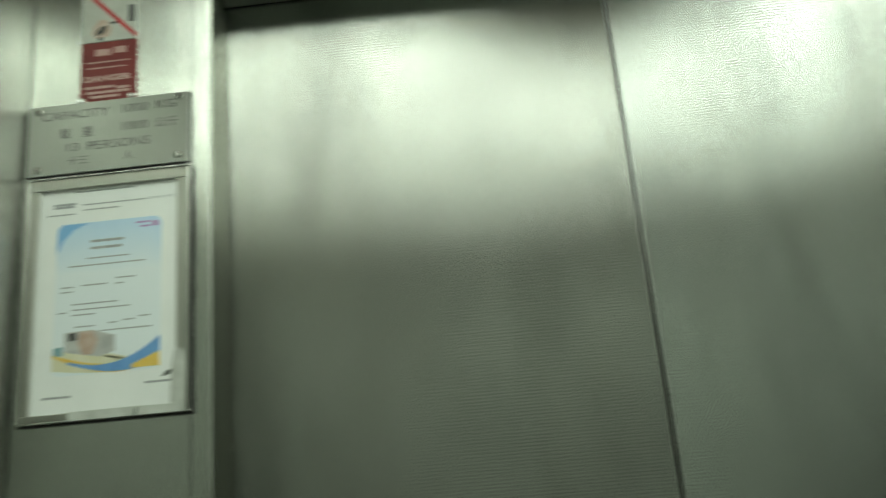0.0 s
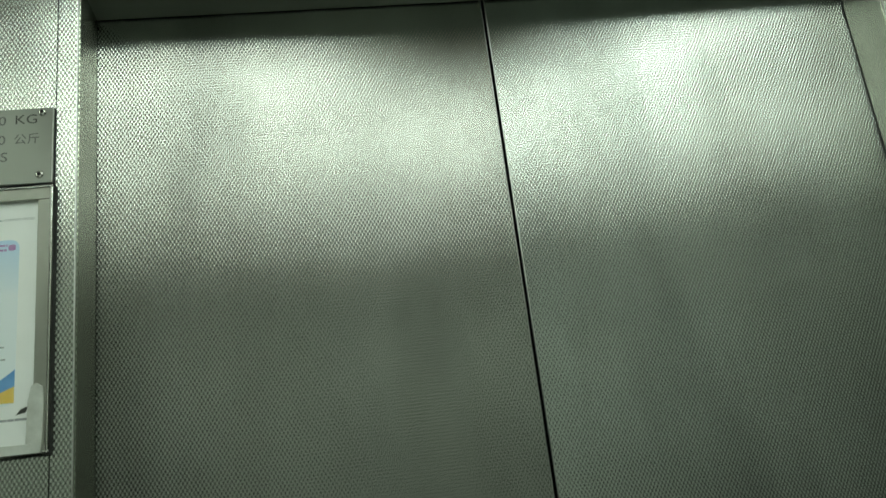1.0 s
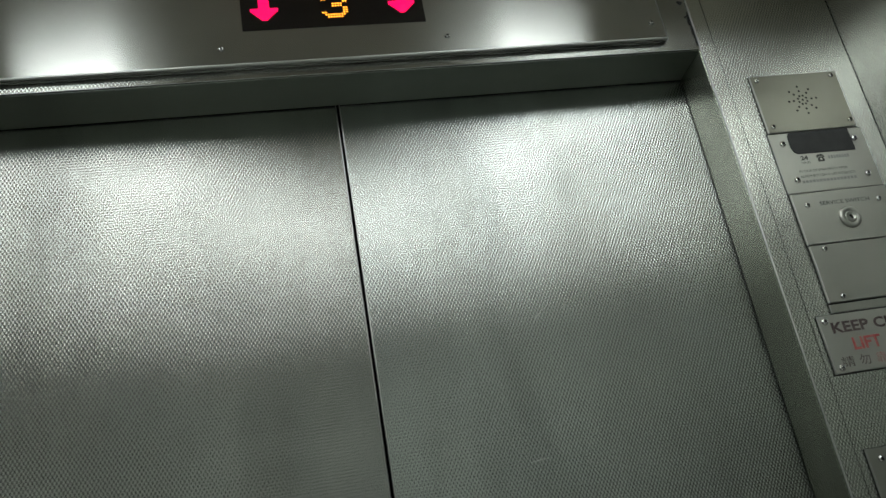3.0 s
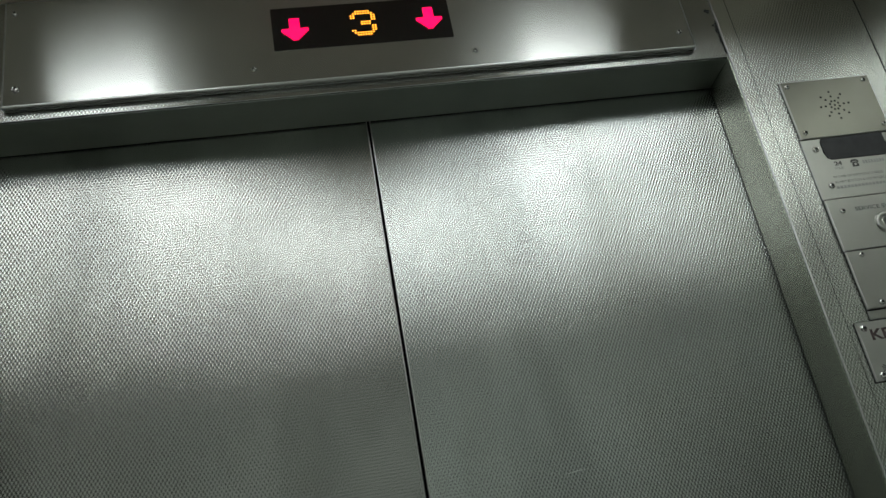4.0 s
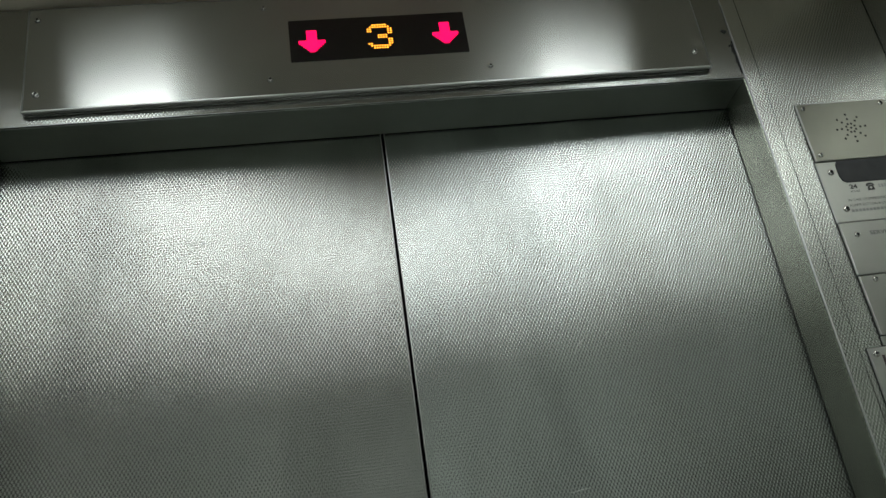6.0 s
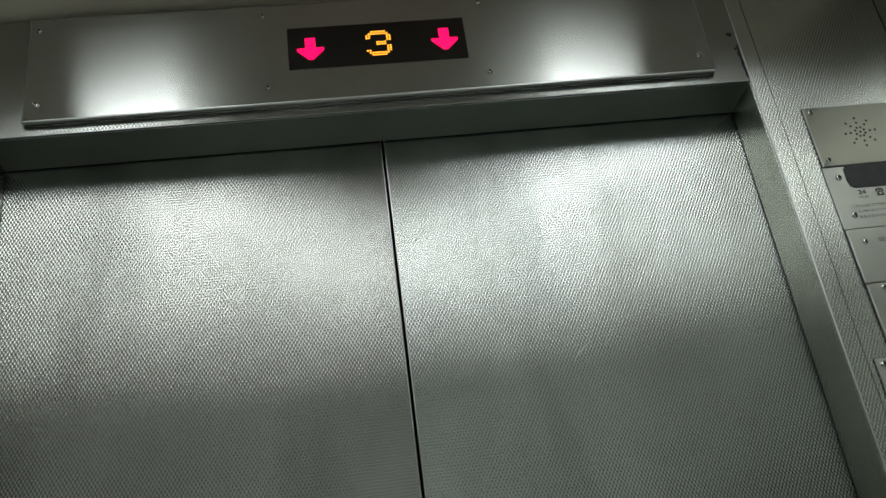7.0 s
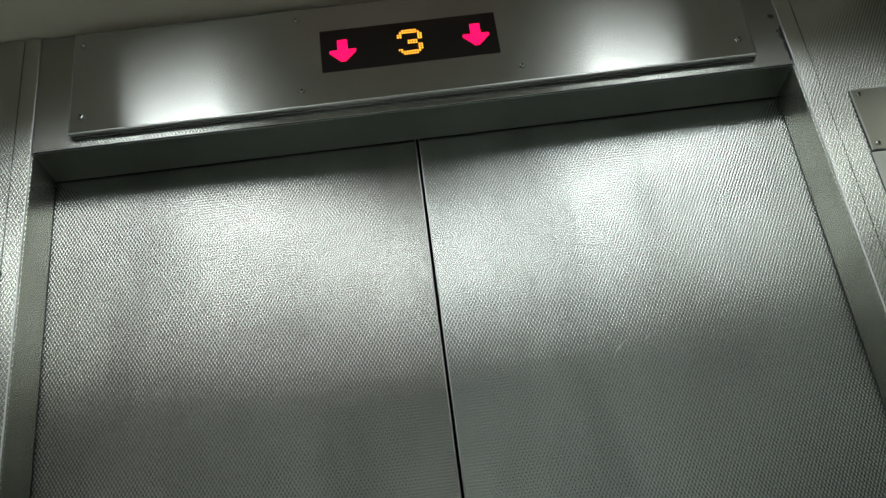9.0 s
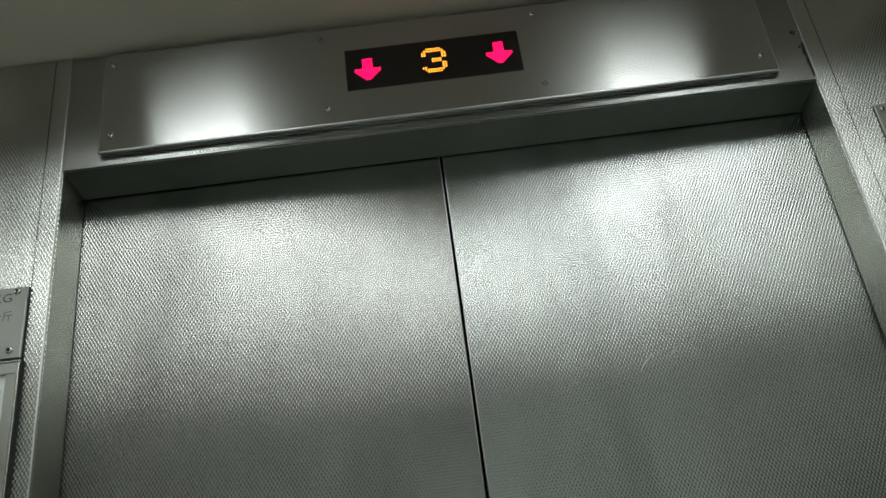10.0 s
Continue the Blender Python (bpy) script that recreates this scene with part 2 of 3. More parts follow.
def flared(bm, shift):
    """Splays the back edge of an upright box sideways."""
    back = max(v.co.y for v in bm.verts)
    for v in bm.verts:
        if v.co.y > back - 1e-5:
            v.co.x += shift
    return bm


def prism(points, y0, y1, bevel=0.0):
    """An upright sheet with the given outline in x and z, its face at y0 and its back at y1."""
    bm = bmesh.new()
    face = bm.faces.new([bm.verts.new((x, y0, z)) for x, z in points])
    face.normal_update()
    if face.normal.y > 0:
        face.normal_flip()
    out = bmesh.ops.extrude_face_region(bm, geom=[face])
    bmesh.ops.translate(bm, vec=(0, y1 - y0, 0), verts=[v for v in out["geom"] if isinstance(v, bmesh.types.BMVert)])
    bmesh.ops.recalc_face_normals(bm, faces=bm.faces[:])
    if bevel:
        bmesh.ops.bevel(bm, geom=[e for e in bm.edges if all(abs(v.co.y - y0) < 1e-6 for v in e.verts)], offset=bevel, segments=2, affect="EDGES")
    return bm


def round_rect(x0, x1, z0, z1, r, steps=5):
    pts = []
    for cx, cz, a in ((x1 - r, z1 - r, 0), (x0 + r, z1 - r, 90), (x0 + r, z0 + r, 180), (x1 - r, z0 + r, 270)):
        for k in range(steps + 1):
            w = radians(a + 90 * k / steps)
            pts.append((cx + r * math.cos(w), cz + r * math.sin(w)))
    return pts


def lathe(profile, segments=20):
    """Turned about the y axis; profile rows of (radius, y), from the front to the back."""
    bm = bmesh.new()
    rings = []
    for r, y in profile:
        if r < 1e-6:
            rings.append([bm.verts.new((0, y, 0))])
        else:
            rings.append([bm.verts.new((r * math.cos(2 * math.pi * k / segments), y, r * math.sin(2 * math.pi * k / segments))) for k in range(segments)])
    for a, b in zip(rings, rings[1:]):
        for k in range(segments):
            j = (k + 1) % segments
            loop = [a[k % len(a)], a[j % len(a)], b[j % len(b)], b[k % len(b)]]
            seen = list(dict.fromkeys(loop))
            if len(seen) > 2:
                bm.faces.new(seen)
    bmesh.ops.recalc_face_normals(bm, faces=bm.faces[:])
    return bm


def joined(*parts):
    """Several bmeshes as one."""
    out = bmesh.new()
    for bm in parts:
        me = bpy.data.meshes.new("joint")
        bm.to_mesh(me)
        bm.free()
        out.from_mesh(me)
        bpy.data.meshes.remove(me)
    return out


def mesh_of(name, bm, material, smooth=False):
    me = bpy.data.meshes.new(name)
    bm.to_mesh(me)
    bm.free()
    me.materials.append(material)
    if smooth:
        for p in me.polygons:
            p.use_smooth = True
    return me


def hang(ob, parent):
    """Makes ob a part of parent without moving it."""
    ob.parent = parent
    at = Matrix.Translation(parent.location)
    if parent.parent:
        at = parent.parent.matrix_basis @ parent.matrix_parent_inverse @ at
    ob.matrix_parent_inverse = at.inverted()
    return ob


def part(name, bm, material, parent, label="", smooth=False):
    ob = hang(new(name, mesh_of(name, bm, material, smooth)), parent)
    return tagged(ob, label) if label else ob


def piece(name, mesh, place, parent):
    """A repeated part that shares its mesh."""
    ob = new(name, mesh)
    ob.location = place
    return hang(ob, parent)


def thing(name, place, label, category, kind="", group=""):
    ob = new(name)
    ob.location = place
    ob.empty_display_size = 0.05
    return tagged(ob, label, category, group, kind)


def plain_edges(me):
    """Gives the rounded edges of a sheet the smooth, worn look of bare folded steel."""
    me.materials.append(EDGE_STEEL)
    for p in me.polygons:
        if max(abs(k) for k in p.normal) < 0.995:
            p.material_index = 1
    return me


def slab(name, bm, material, label, category, kind="structure", smooth=False):
    return tagged(new(name, plain_edges(mesh_of(name, bm, material, smooth))), label, category, kind=kind)


def words(name, text, x0, x1, z0, z1, y, material, parent, label="", bold=0.0):
    """Lettering in the built-in font, fitted between the given edges, 0.3 mm deep."""
    curve = bpy.data.curves.new(name, "FONT")
    curve.body, curve.resolution_u, curve.offset = text, 3, bold
    ob = new(name, curve)
    bpy.context.view_layer.update()
    me = bpy.data.meshes.new_from_object(ob.evaluated_get(bpy.context.evaluated_depsgraph_get()))
    bpy.data.objects.remove(ob)
    bpy.data.curves.remove(curve)
    bm = bmesh.new()
    bm.from_mesh(me)
    bpy.data.meshes.remove(me)
    xs, ys = [v.co.x for v in bm.verts], [v.co.y for v in bm.verts]
    ax, az = (x1 - x0) / (max(xs) - min(xs)), (z1 - z0) / (max(ys) - min(ys))
    bx, bz = min(xs), min(ys)
    for v in bm.verts:
        v.co = (x0 + (v.co.x - bx) * ax, y, z0 + (v.co.y - bz) * az)
    return part(name, bm, material, parent, label)


def bars(name, rows, y, material, parent, height=0.002, deep=0.0003, gap=0.35):
    """Lines of unreadable print as runs of short bars; rows of (x0, x1, z)."""
    rng = random.Random(len(rows) * 7 + int(1000 * rows[0][2]))
    for x0, x1, z in rows:
        x = x0
        while x < x1:
            w = min(rng.uniform(2.2, 5.5) * height, x1 - x)
            if w > 0.3 * height:
                part(name, box(x, x + w, y, y + deep, z - height / 2, z + height / 2), material, parent)
            x += w + gap * height


# ---- the car: floor, walls, ceiling ----
# floor is out of view; kept pale so it bounces lamp light upwards
slab("floor", box(-SIDE - 0.03, SIDE + 0.03, REAR - 0.03, 0.12, -0.05, 0.0), FLOOR_BOUNCE, "unseen lift car floor, pale to bounce light upwards", "floor")
slab("ceiling", box(-SIDE - 0.03, SIDE + 0.03, REAR - 0.03, 0.10, CEIL, CEIL + 0.03), CEILING_PAINT, "dull beige painted lift car ceiling", "ceiling")
slab("wall_west", box(-SIDE - 0.03, -SIDE, REAR, 0.0, 0.0, CEIL - 0.002), WALL_STEEL, "embossed stainless steel side wall of the lift car", "wall")
slab("wall_east", box(SIDE, SIDE + 0.03, REAR, 0.0, 0.0, CEIL - 0.002), WALL_STEEL, "embossed stainless steel side wall of the lift car", "wall")
# rear wall is out of view; its pale tone is chosen to light the doors
slab("wall_south", box(-SIDE - 0.03, SIDE + 0.03, REAR - 0.03, REAR, 0.0, CEIL - 0.002), REAR_REFLECTOR, "unseen rear wall of the lift car, pale to brighten the doors", "wall")

# front: return panels, entrance posts and transom, with dark joints behind
for sign, name in ((-1, "wall_north_1"), (1, "wall_north_2")):
    a, b = sorted((sign * (HALF + 0.0259), sign * (SIDE - 0.0015)))
    slab(name, box(a, b, 0.0, JAMB, 0.0, 2.303), RETURN_STEEL, "embossed stainless steel front return panel beside the lift entrance", "wall")
    a, b = sorted((sign * HALF, sign * (HALF + 0.0243)))
    slab(name.replace("wall_north", "entrance_post"), round_edge(box(a, b, -0.0005, 0.0040, 0.0, 2.303), sign * HALF, 0.0016), RETURN_STEEL, "narrow embossed stainless post edging the lift entrance", "trim")
    a, b = sorted((sign * (HALF - 0.0012), sign * (HALF + 0.003)))
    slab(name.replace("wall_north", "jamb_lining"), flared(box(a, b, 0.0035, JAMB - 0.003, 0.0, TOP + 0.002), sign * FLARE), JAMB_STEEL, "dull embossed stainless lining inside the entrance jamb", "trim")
    a, b = sorted((sign * (HALF + 0.014), sign * SIDE))
    slab(name.replace("wall_north", "joint_backing"), box(a, b, 0.006, JAMB - 0.004, 0.0, CEIL), DARK_CORE, "dark recessed joint between the front steel panels", "trim")
slab("transom", box(-HALF + 0.0008, HALF - 0.0008, 0.0005, JAMB, TOP, 2.300, 0.0006, 2), TRANSOM_STEEL, "embossed stainless transom above the lift doors", "trim")
slab("soffit", box(-HALF - 0.012, HALF + 0.012, 0.004, JAMB - 0.001, TOP - 0.0012, TOP + 0.003), SOFFIT_STEEL, "plain dull stainless underside of the transom", "trim")
# black box set behind the gap, so its shadow is given by colour
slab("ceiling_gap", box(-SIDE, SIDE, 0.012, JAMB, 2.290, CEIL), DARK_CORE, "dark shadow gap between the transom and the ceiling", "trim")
slab("door_sill", box(-HALF, HALF, 0.0, 0.12, 0.0, 0.006, 0.001), TRIM_STEEL, "ribbed metal door sill at the lift entrance", "sill")
slab("landing_backing", box(-SIDE - 0.03, SIDE + 0.03, 0.115, 0.14, -0.05, CEIL + 0.03), DARK_CORE, "dark landing side behind the closed lift doors", "backdrop")


# ---- the two door leaves ----
def door_leaf(name, x0, x1, inner, steel):
    leaf = thing(name, ((x0 + x1) / 2, DOOR_Y, 0.006), "closed embossed stainless steel sliding lift door leaf, smudged", "door", "structure")
    part("panel", box(x0, x1, DOOR_Y, DOOR_Y + 0.028, 0.008, TOP + 0.06, 0.0016, 2), steel, leaf)
    plain_edges(leaf.children[0].data)
    a, b = sorted((inner, inner + (0.004 if x0 < inner - 0.1 else -0.004)))
    part("edge_seal", box(a, b, DOOR_Y + 0.006, DOOR_Y + 0.02, 0.01, TOP + 0.05), DARK_CORE, leaf, "black rubber edge seal")
    return leaf


SEAM = -0.006
left_leaf = door_leaf("door_1", -HALF - 0.05, SEAM - 0.0019, SEAM - 0.0019, DOOR_STEEL_DIM)
right_leaf = door_leaf("door_2", SEAM + 0.0019, HALF + 0.05, SEAM + 0.0019, DOOR_STEEL_BRIGHT)


def scratch(points, width, parent):
    """A fine bright scratch, a thin tapering sliver along the points (x, z)."""
    upper, lower = [], []
    for k, (x, z) in enumerate(points):
        w = width * math.sin(math.pi * (k + 0.4) / (len(points) - 0.2))
        upper.append((x - w, z + w * 0.6))
        lower.append((x + w, z - w * 0.6))
    part("scratch", prism(upper + lower[::-1], DOOR_Y - 0.0002, DOOR_Y + 0.0004), SCREW_STEEL, parent, "fine bright scratch")


# ---- ceiling lamps ----
def ceiling_lamp(x, y, w, d, glow, label):
    lamp = thing("ceiling_light", (x, y, CEIL), label, "light", group="ceiling lights")
    part("diffuser", box(x - w, x + w, y - d, y + d, CEIL - 0.006, CEIL - 0.001), glow, lamp, "glowing white diffuser")
    rails = [box(x - w - 0.012, x - w, y - d - 0.012, y + d + 0.012, CEIL - 0.009, CEIL), box(x + w, x + w + 0.012, y - d - 0.012, y + d + 0.012, CEIL - 0.009, CEIL),
             box(x - w, x + w, y - d - 0.012, y - d, CEIL - 0.009, CEIL), box(x - w, x + w, y + d, y + d + 0.012, CEIL - 0.009, CEIL)]
    part("frame", joined(*rails), TRIM_STEEL, lamp, "slim steel rim")
    return lamp


lamp = ceiling_lamp(-0.45, -0.820, 0.088, 0.510, LAMP_GLOW, "long white fluorescent ceiling panel light, lit")
copy_thing(lamp, Matrix.Translation((0.435, -0.830, CEIL)))

# ---- screws ----
def screw_mesh(name, r):
    head = lathe([(0, -0.16 * r), (0.40 * r, -0.16 * r), (0.44 * r, -0.62 * r), (0.62 * r, -0.56 * r), (0.84 * r, -0.36 * r), (r, -0.04 * r), (r, 0.12 * r)], 18)
    me = mesh_of(name, head, SCREW_STEEL, True)
    me.materials.append(DARK_CORE)
    for p in me.polygons:
        if max((me.vertices[i].co.xz.length for i in p.vertices)) < 0.46 * r:
            p.material_index, p.use_smooth = 1, False
    return me


DOME_SCREW = screw_mesh("dome_screw", 0.0052)
SMALL_SCREW = screw_mesh("small_screw", 0.0044)
FLAT_SCREW = mesh_of("flat_screw", lathe([(0, -0.0006), (0.0016, -0.0006), (0.0018, -0.0016), (0.0042, -0.0012), (0.0046, 0.0004)], 18), SCREW_STEEL, True)

RIVET = mesh_of("rivet", lathe([(0, -0.0009), (0.0011, -0.0007), (0.0017, 0.0003)], 12), SCREW_STEEL, True)

# ---- floor indicator above the doors ----
FACE = -0.012
panel = thing("floor_indicator", (0, 0, 2.1137), "wide brushed stainless floor indicator panel with lit display", "indicator")
part("faceplate", box(-0.4985, 0.5000, FACE, 0.001, 2.1132, 2.2930, 0.0040, 3), PLATE_STEEL, panel)
plain_edges(panel.children[0].data)
part("display_window", prism(round_rect(-0.1316, 0.1307, 2.1698, 2.2442, 0.001, 2), FACE - 0.0006, FACE + 0.004), DISPLAY_BLACK, panel, "black glossy display window")
for x, z, me in ((-0.4795, 2.1427, DOME_SCREW), (-0.1628, 2.1427, SMALL_SCREW), (0.1578, 2.1427, SMALL_SCREW), (0.4785, 2.1447, SMALL_SCREW),
                 (-0.4836, 2.2704, SMALL_SCREW), (-0.1659, 2.2713, SMALL_SCREW), (0.1588, 2.2723, SMALL_SCREW), (0.4785, 2.2723, SMALL_SCREW), (0.0985, 2.1240, RIVET)):
    piece("screw", me, (x, FACE, z), panel)

DIGIT = ("..######..", ".########.", "##......##", "##......##", "........##", "....####..", "....####..", "........##", "........##", "##......##", ".########.", "..######..")
ARROW = ("....#####....", "....#####....", "....#####....", "....#####....", "....#####....", "....#####....", "#############", "#############", ".###########.", "..#########..", "...#######...", "....#####....", ".....###.....")


def dots(name, rows, cx, cz, step, r, material, label, square=False):
    out = []
    for j, line in enumerate(rows):
        for i, mark in enumerate(line):
            if mark == "#":
                x, z = cx + (i - (len(line) - 1) / 2) * step, cz - (j - (len(rows) - 1) / 2) * step
                bm = box(x - r, x + r, FACE - 0.0010, FACE - 0.0005, z - r, z + r) if square else lathe([(0, -0.0007), (0.7 * r, -0.0006), (r, -0.0002)], 8)
                if not square:
                    bmesh.ops.translate(bm, vec=(x, FACE - 0.0006, z), verts=bm.verts[:])
                out.append(bm)
    part(name, joined(*out), material, panel, label)


dots("digit", DIGIT, 0.001, 2.2073, 0.0038, 0.00145, LED_AMBER, "amber dot matrix figure 3")
dots("arrow", ARROW, -0.099, 2.2050, 0.0030, 0.00138, LED_RED, "red down arrow", True)
dots("arrow", ARROW, 0.099, 2.2070, 0.0030, 0.00138, LED_RED, "red down arrow", True)

# ---- right return panel: speaker, intercom notice, switch, signs ----
def plate(name, x0, x1, z0, z1, label, category, screws=(), deep=0.004, material=None, screw=None, round_off=0.0006):
    ob = thing(name, ((x0 + x1) / 2, 0, z0), label, category)
    part("faceplate", box(x0, x1, -deep, 0.0, z0, z1, round_off, 1), material or SATIN_STEEL, ob)
    plain_edges(ob.children[0].data)
    # black sheet just wider than the plate stands in for its shadow line
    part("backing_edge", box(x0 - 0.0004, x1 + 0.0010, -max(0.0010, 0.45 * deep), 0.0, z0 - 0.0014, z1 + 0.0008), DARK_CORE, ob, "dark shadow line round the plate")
    for x, z in screws:
        piece("screw", screw or SMALL_SCREW, (x, -deep, z), ob)
    return ob


speaker = plate("speaker_plate", 0.613, 0.761, 1.9405, 2.040, "satin stainless speaker plate with a star of holes", "speaker",
                ((0.6225, 2.0315), (0.7505, 2.0325), (0.7535, 1.953), (0.6235, 1.951)), 0.005, material=DULL_STEEL, round_off=0.0011)
HOLE = mesh_of("speaker_hole", lathe([(0, -0.0001), (0.0018, -0.0001), (0.0020, 0.0004)], 10), DARK_CORE)
piece("speaker_hole", HOLE, (0.688, -0.0051, 1.993), speaker)
for k in range(8):
    for n, r in enumerate((0.0075, 0.0155, 0.0235)):
        w = radians(45 * k + 4 + 22 * (n == 0))
        piece("speaker_hole", HOLE, (0.688 + r * math.cos(w), -0.0051, 1.993 + r * math.sin(w)), speaker)

notice = plate("intercom_notice", 0.6115, 0.768, 1.8415, 1.9395, "stainless intercom notice plate with engraved emergency wording", "sign",
               ((0.630, 1.922), (0.750, 1.922), (0.633, 1.862), (0.7495, 1.862)), 0.003, screw=DOME_SCREW)
words("lettering", "24", 0.6505, 0.6625, 1.8930, 1.9000, -0.0033, INK, notice, bold=0.04)
words("lettering", "HOURS", 0.6495, 0.6640, 1.8870, 1.8905, -0.0033, GREY_INK, notice)
telephone = part("telephone_symbol", joined(prism([(0.6765, 1.8965), (0.6775, 1.8990), (0.6800, 1.9003), (0.6860, 1.9003), (0.6885, 1.8990), (0.6895, 1.8965), (0.6893, 1.8950), (0.6865, 1.8950), (0.6860, 1.8972), (0.6800, 1.8972), (0.6795, 1.8950), (0.6767, 1.8950)], -0.0033, -0.0029),
                                            prism([(0.6808, 1.8962), (0.6852, 1.8962), (0.6880, 1.8928), (0.6882, 1.8885), (0.6778, 1.8885), (0.6780, 1.8928)], -0.0034, -0.0029)), INK, notice, "black telephone symbol")
part("dial", prism([(0.6830 + 0.0018 * math.cos(k * math.pi / 5), 1.8922 + 0.0018 * math.sin(k * math.pi / 5)) for k in range(10)], -0.0037, -0.0033), SATIN_STEEL, telephone, "pale round dial")
for k in range(8):
    part("number_bar", box(0.6958 + 0.0045 * k, 0.6958 + 0.0045 * k + 0.0030, -0.0033, -0.0029, 1.8920, 1.8972), PALE_INK, notice)
words("lettering", "IN CASE OF EMERGENCY PRESS", 0.6410, 0.7205, 1.8735, 1.8772, -0.0033, GREY_INK, notice)
words("lettering", "ALARM BUTTON & USE INTERCOM", 0.6400, 0.7300, 1.8650, 1.8688, -0.0033, GREY_INK, notice)
for k in range(16):
    part("print_bar", box(0.640 + 0.0057 * k, 0.640 + 0.0057 * k + 0.0040, -0.0033, -0.0029, 1.8565, 1.8605), PALE_INK, notice)
tape = thing("black_tape", (0.693, -0.003, 1.903), "strip of black tape stuck over the intercom notice", "tape")
part("tape", prism([(0.6410, 1.9340), (0.6450, 1.9395), (0.7440, 1.9400), (0.7450, 1.9060), (0.7445, 1.9025), (0.6490, 1.9035), (0.6435, 1.9070), (0.6405, 1.9160)], -0.0042, -0.003, 0.0003), BLACK_TAPE, tape)

switch = plate("service_switch_plate", 0.6115, 0.768, 1.7605, 1.8395, "stainless service switch plate with a key lock", "switch", ((0.632, 1.820), (0.748, 1.8195)), 0.006)
words("lettering", "SERVICE SWITCH", 0.6520, 0.7330, 1.8180, 1.8240, -0.0063, GREY_INK, switch, "worn grey engraved lettering", bold=0.01)
lock = part("key_switch", lathe([(0.0090, -0.0086), (0.0094, -0.0098), (0.0148, -0.0096), (0.0166, -0.0084), (0.0168, -0.006)], 32), SATIN_STEEL, switch, "round chrome key switch", True)
lock_face = lathe([(0, -0.0090), (0.0058, -0.0090), (0.0062, -0.0099), (0.0080, -0.0098), (0.0088, -0.0084)], 32)
lock2 = part("barrel", lock_face, SATIN_STEEL, lock, "key barrel", True)
slot = part("keyhole", prism([(-0.0030, 0.0022), (0.0012, 0.0034), (0.0034, -0.0030), (0.0010, -0.0036)], -0.0094, -0.0088), DARK_CORE, lock, "dark keyhole")
for ob in (lock, lock2, slot):
    ob.data.transform(Matrix.Translation((0.691, 0, 1.7955)))

blank = plate("blank_plate", 0.6125, 0.768, 1.6745, 1.7590, "blank brushed stainless cover plate below the service switch", "plate",
              ((0.634, 1.7525), (0.750, 1.7505), (0.636, 1.682), (0.750, 1.682)), 0.006)
plate("blank_strip", 0.6125, 0.768, 1.6605, 1.6725, "narrow blank stainless strip under the cover plate", "plate", (), 0.004)

sign = plate("door_warning_sign", 0.587, 0.783, 1.5785, 1.6585, "stainless warning sign with worn red and black lettering", "sign",
             ((0.596, 1.650), (0.598, 1.586), (0.774, 1.650), (0.774, 1.586)), 0.005, material=SIGN_STEEL, screw=DOME_SCREW)
words("lettering", "KEEP", 0.6030, 0.6590, 1.6325, 1.6475, -0.0053, WINE_INK, sign, "dark worn lettering", bold=0.03)
words("lettering", "CLEAR", 0.6670, 0.7410, 1.6325, 1.6475, -0.0053, WINE_INK, sign, "dark worn lettering", bold=0.03)
words("lettering", "LIFT", 0.6260, 0.6690, 1.6070, 1.6240, -0.0053, RED_INK, sign, "red worn lettering", bold=0.025)
words("lettering", "DOOR", 0.6810, 0.7380, 1.6070, 1.6240, -0.0053, RED_INK, sign, "red worn lettering", bold=0.025)
for mark, x0, x1, ink in (("\u8acb", 0.6005, 0.6195, WINE_INK), ("\u52ff", 0.6275, 0.6435, WINE_INK), ("\u9760", 0.6530, 0.6690, PALE_RED_INK), ("\u8fd1", 0.6790, 0.6950, PALE_RED_INK)):
    words("lettering", mark, x0, x1, 1.5860, 1.6000, -0.0053, ink, sign, "worn painted character")

plate("button_panel", 0.590, 0.785, 1.10, 1.480, "large plain stainless car operating panel", "panel", ((0.607, 1.466), (0.768, 1.466), (0.607, 1.114), (0.768, 1.114)), 0.006)

# ---- left return panel: danger sticker, capacity plate, framed notice ----
sticker = thing("danger_sticker", (-0.692, 0, 1.921), "red and white danger sticker, faded and worn", "sticker")
part("red_field", prism(round_rect(-0.731, -0.653, 1.9205, 2.0105, 0.001, 2), -0.0012, 0.0), STICKER_RED, sticker, "dark red printed field")
part("picture_field", prism(round_rect(-0.732, -0.654, 2.0115, 2.0900, 0.001, 2), -0.0012, 0.0), STICKER_WHITE, sticker, "greyish white picture field")
part("diagonal_band", prism([(-0.731, 2.0900), (-0.722, 2.0900), (-0.6545, 2.0190), (-0.6545, 2.0115)], -0.0016, -0.001), BAND_RED, sticker, "red diagonal band")
part("symbol", joined(prism([(-0.712, 2.020), (-0.700, 2.024), (-0.695, 2.036), (-0.704, 2.034), (-0.710, 2.028)], -0.0015, -0.001), prism([(-0.690, 2.036), (-0.682, 2.038), (-0.683, 2.041), (-0.692, 2.040)], -0.0015, -0.001),
                      prism([(-0.708, 2.013), (-0.701, 2.013), (-0.702, 2.018), (-0.707, 2.018)], -0.0015, -0.001)), INK, sticker, "black pictogram shapes")
part("symbol_ground", prism([(-0.717, 2.024), (-0.714, 2.036), (-0.706, 2.046), (-0.697, 2.044), (-0.690, 2.032), (-0.692, 2.020), (-0.702, 2.016), (-0.712, 2.017)], -0.0014, -0.001), ART_BROWN, sticker, "faded tan patch")
part("side_mark", box(-0.6665, -0.6575, -0.0015, -0.001, 2.038, 2.064), GREY_INK, sticker, "small dark block of print")
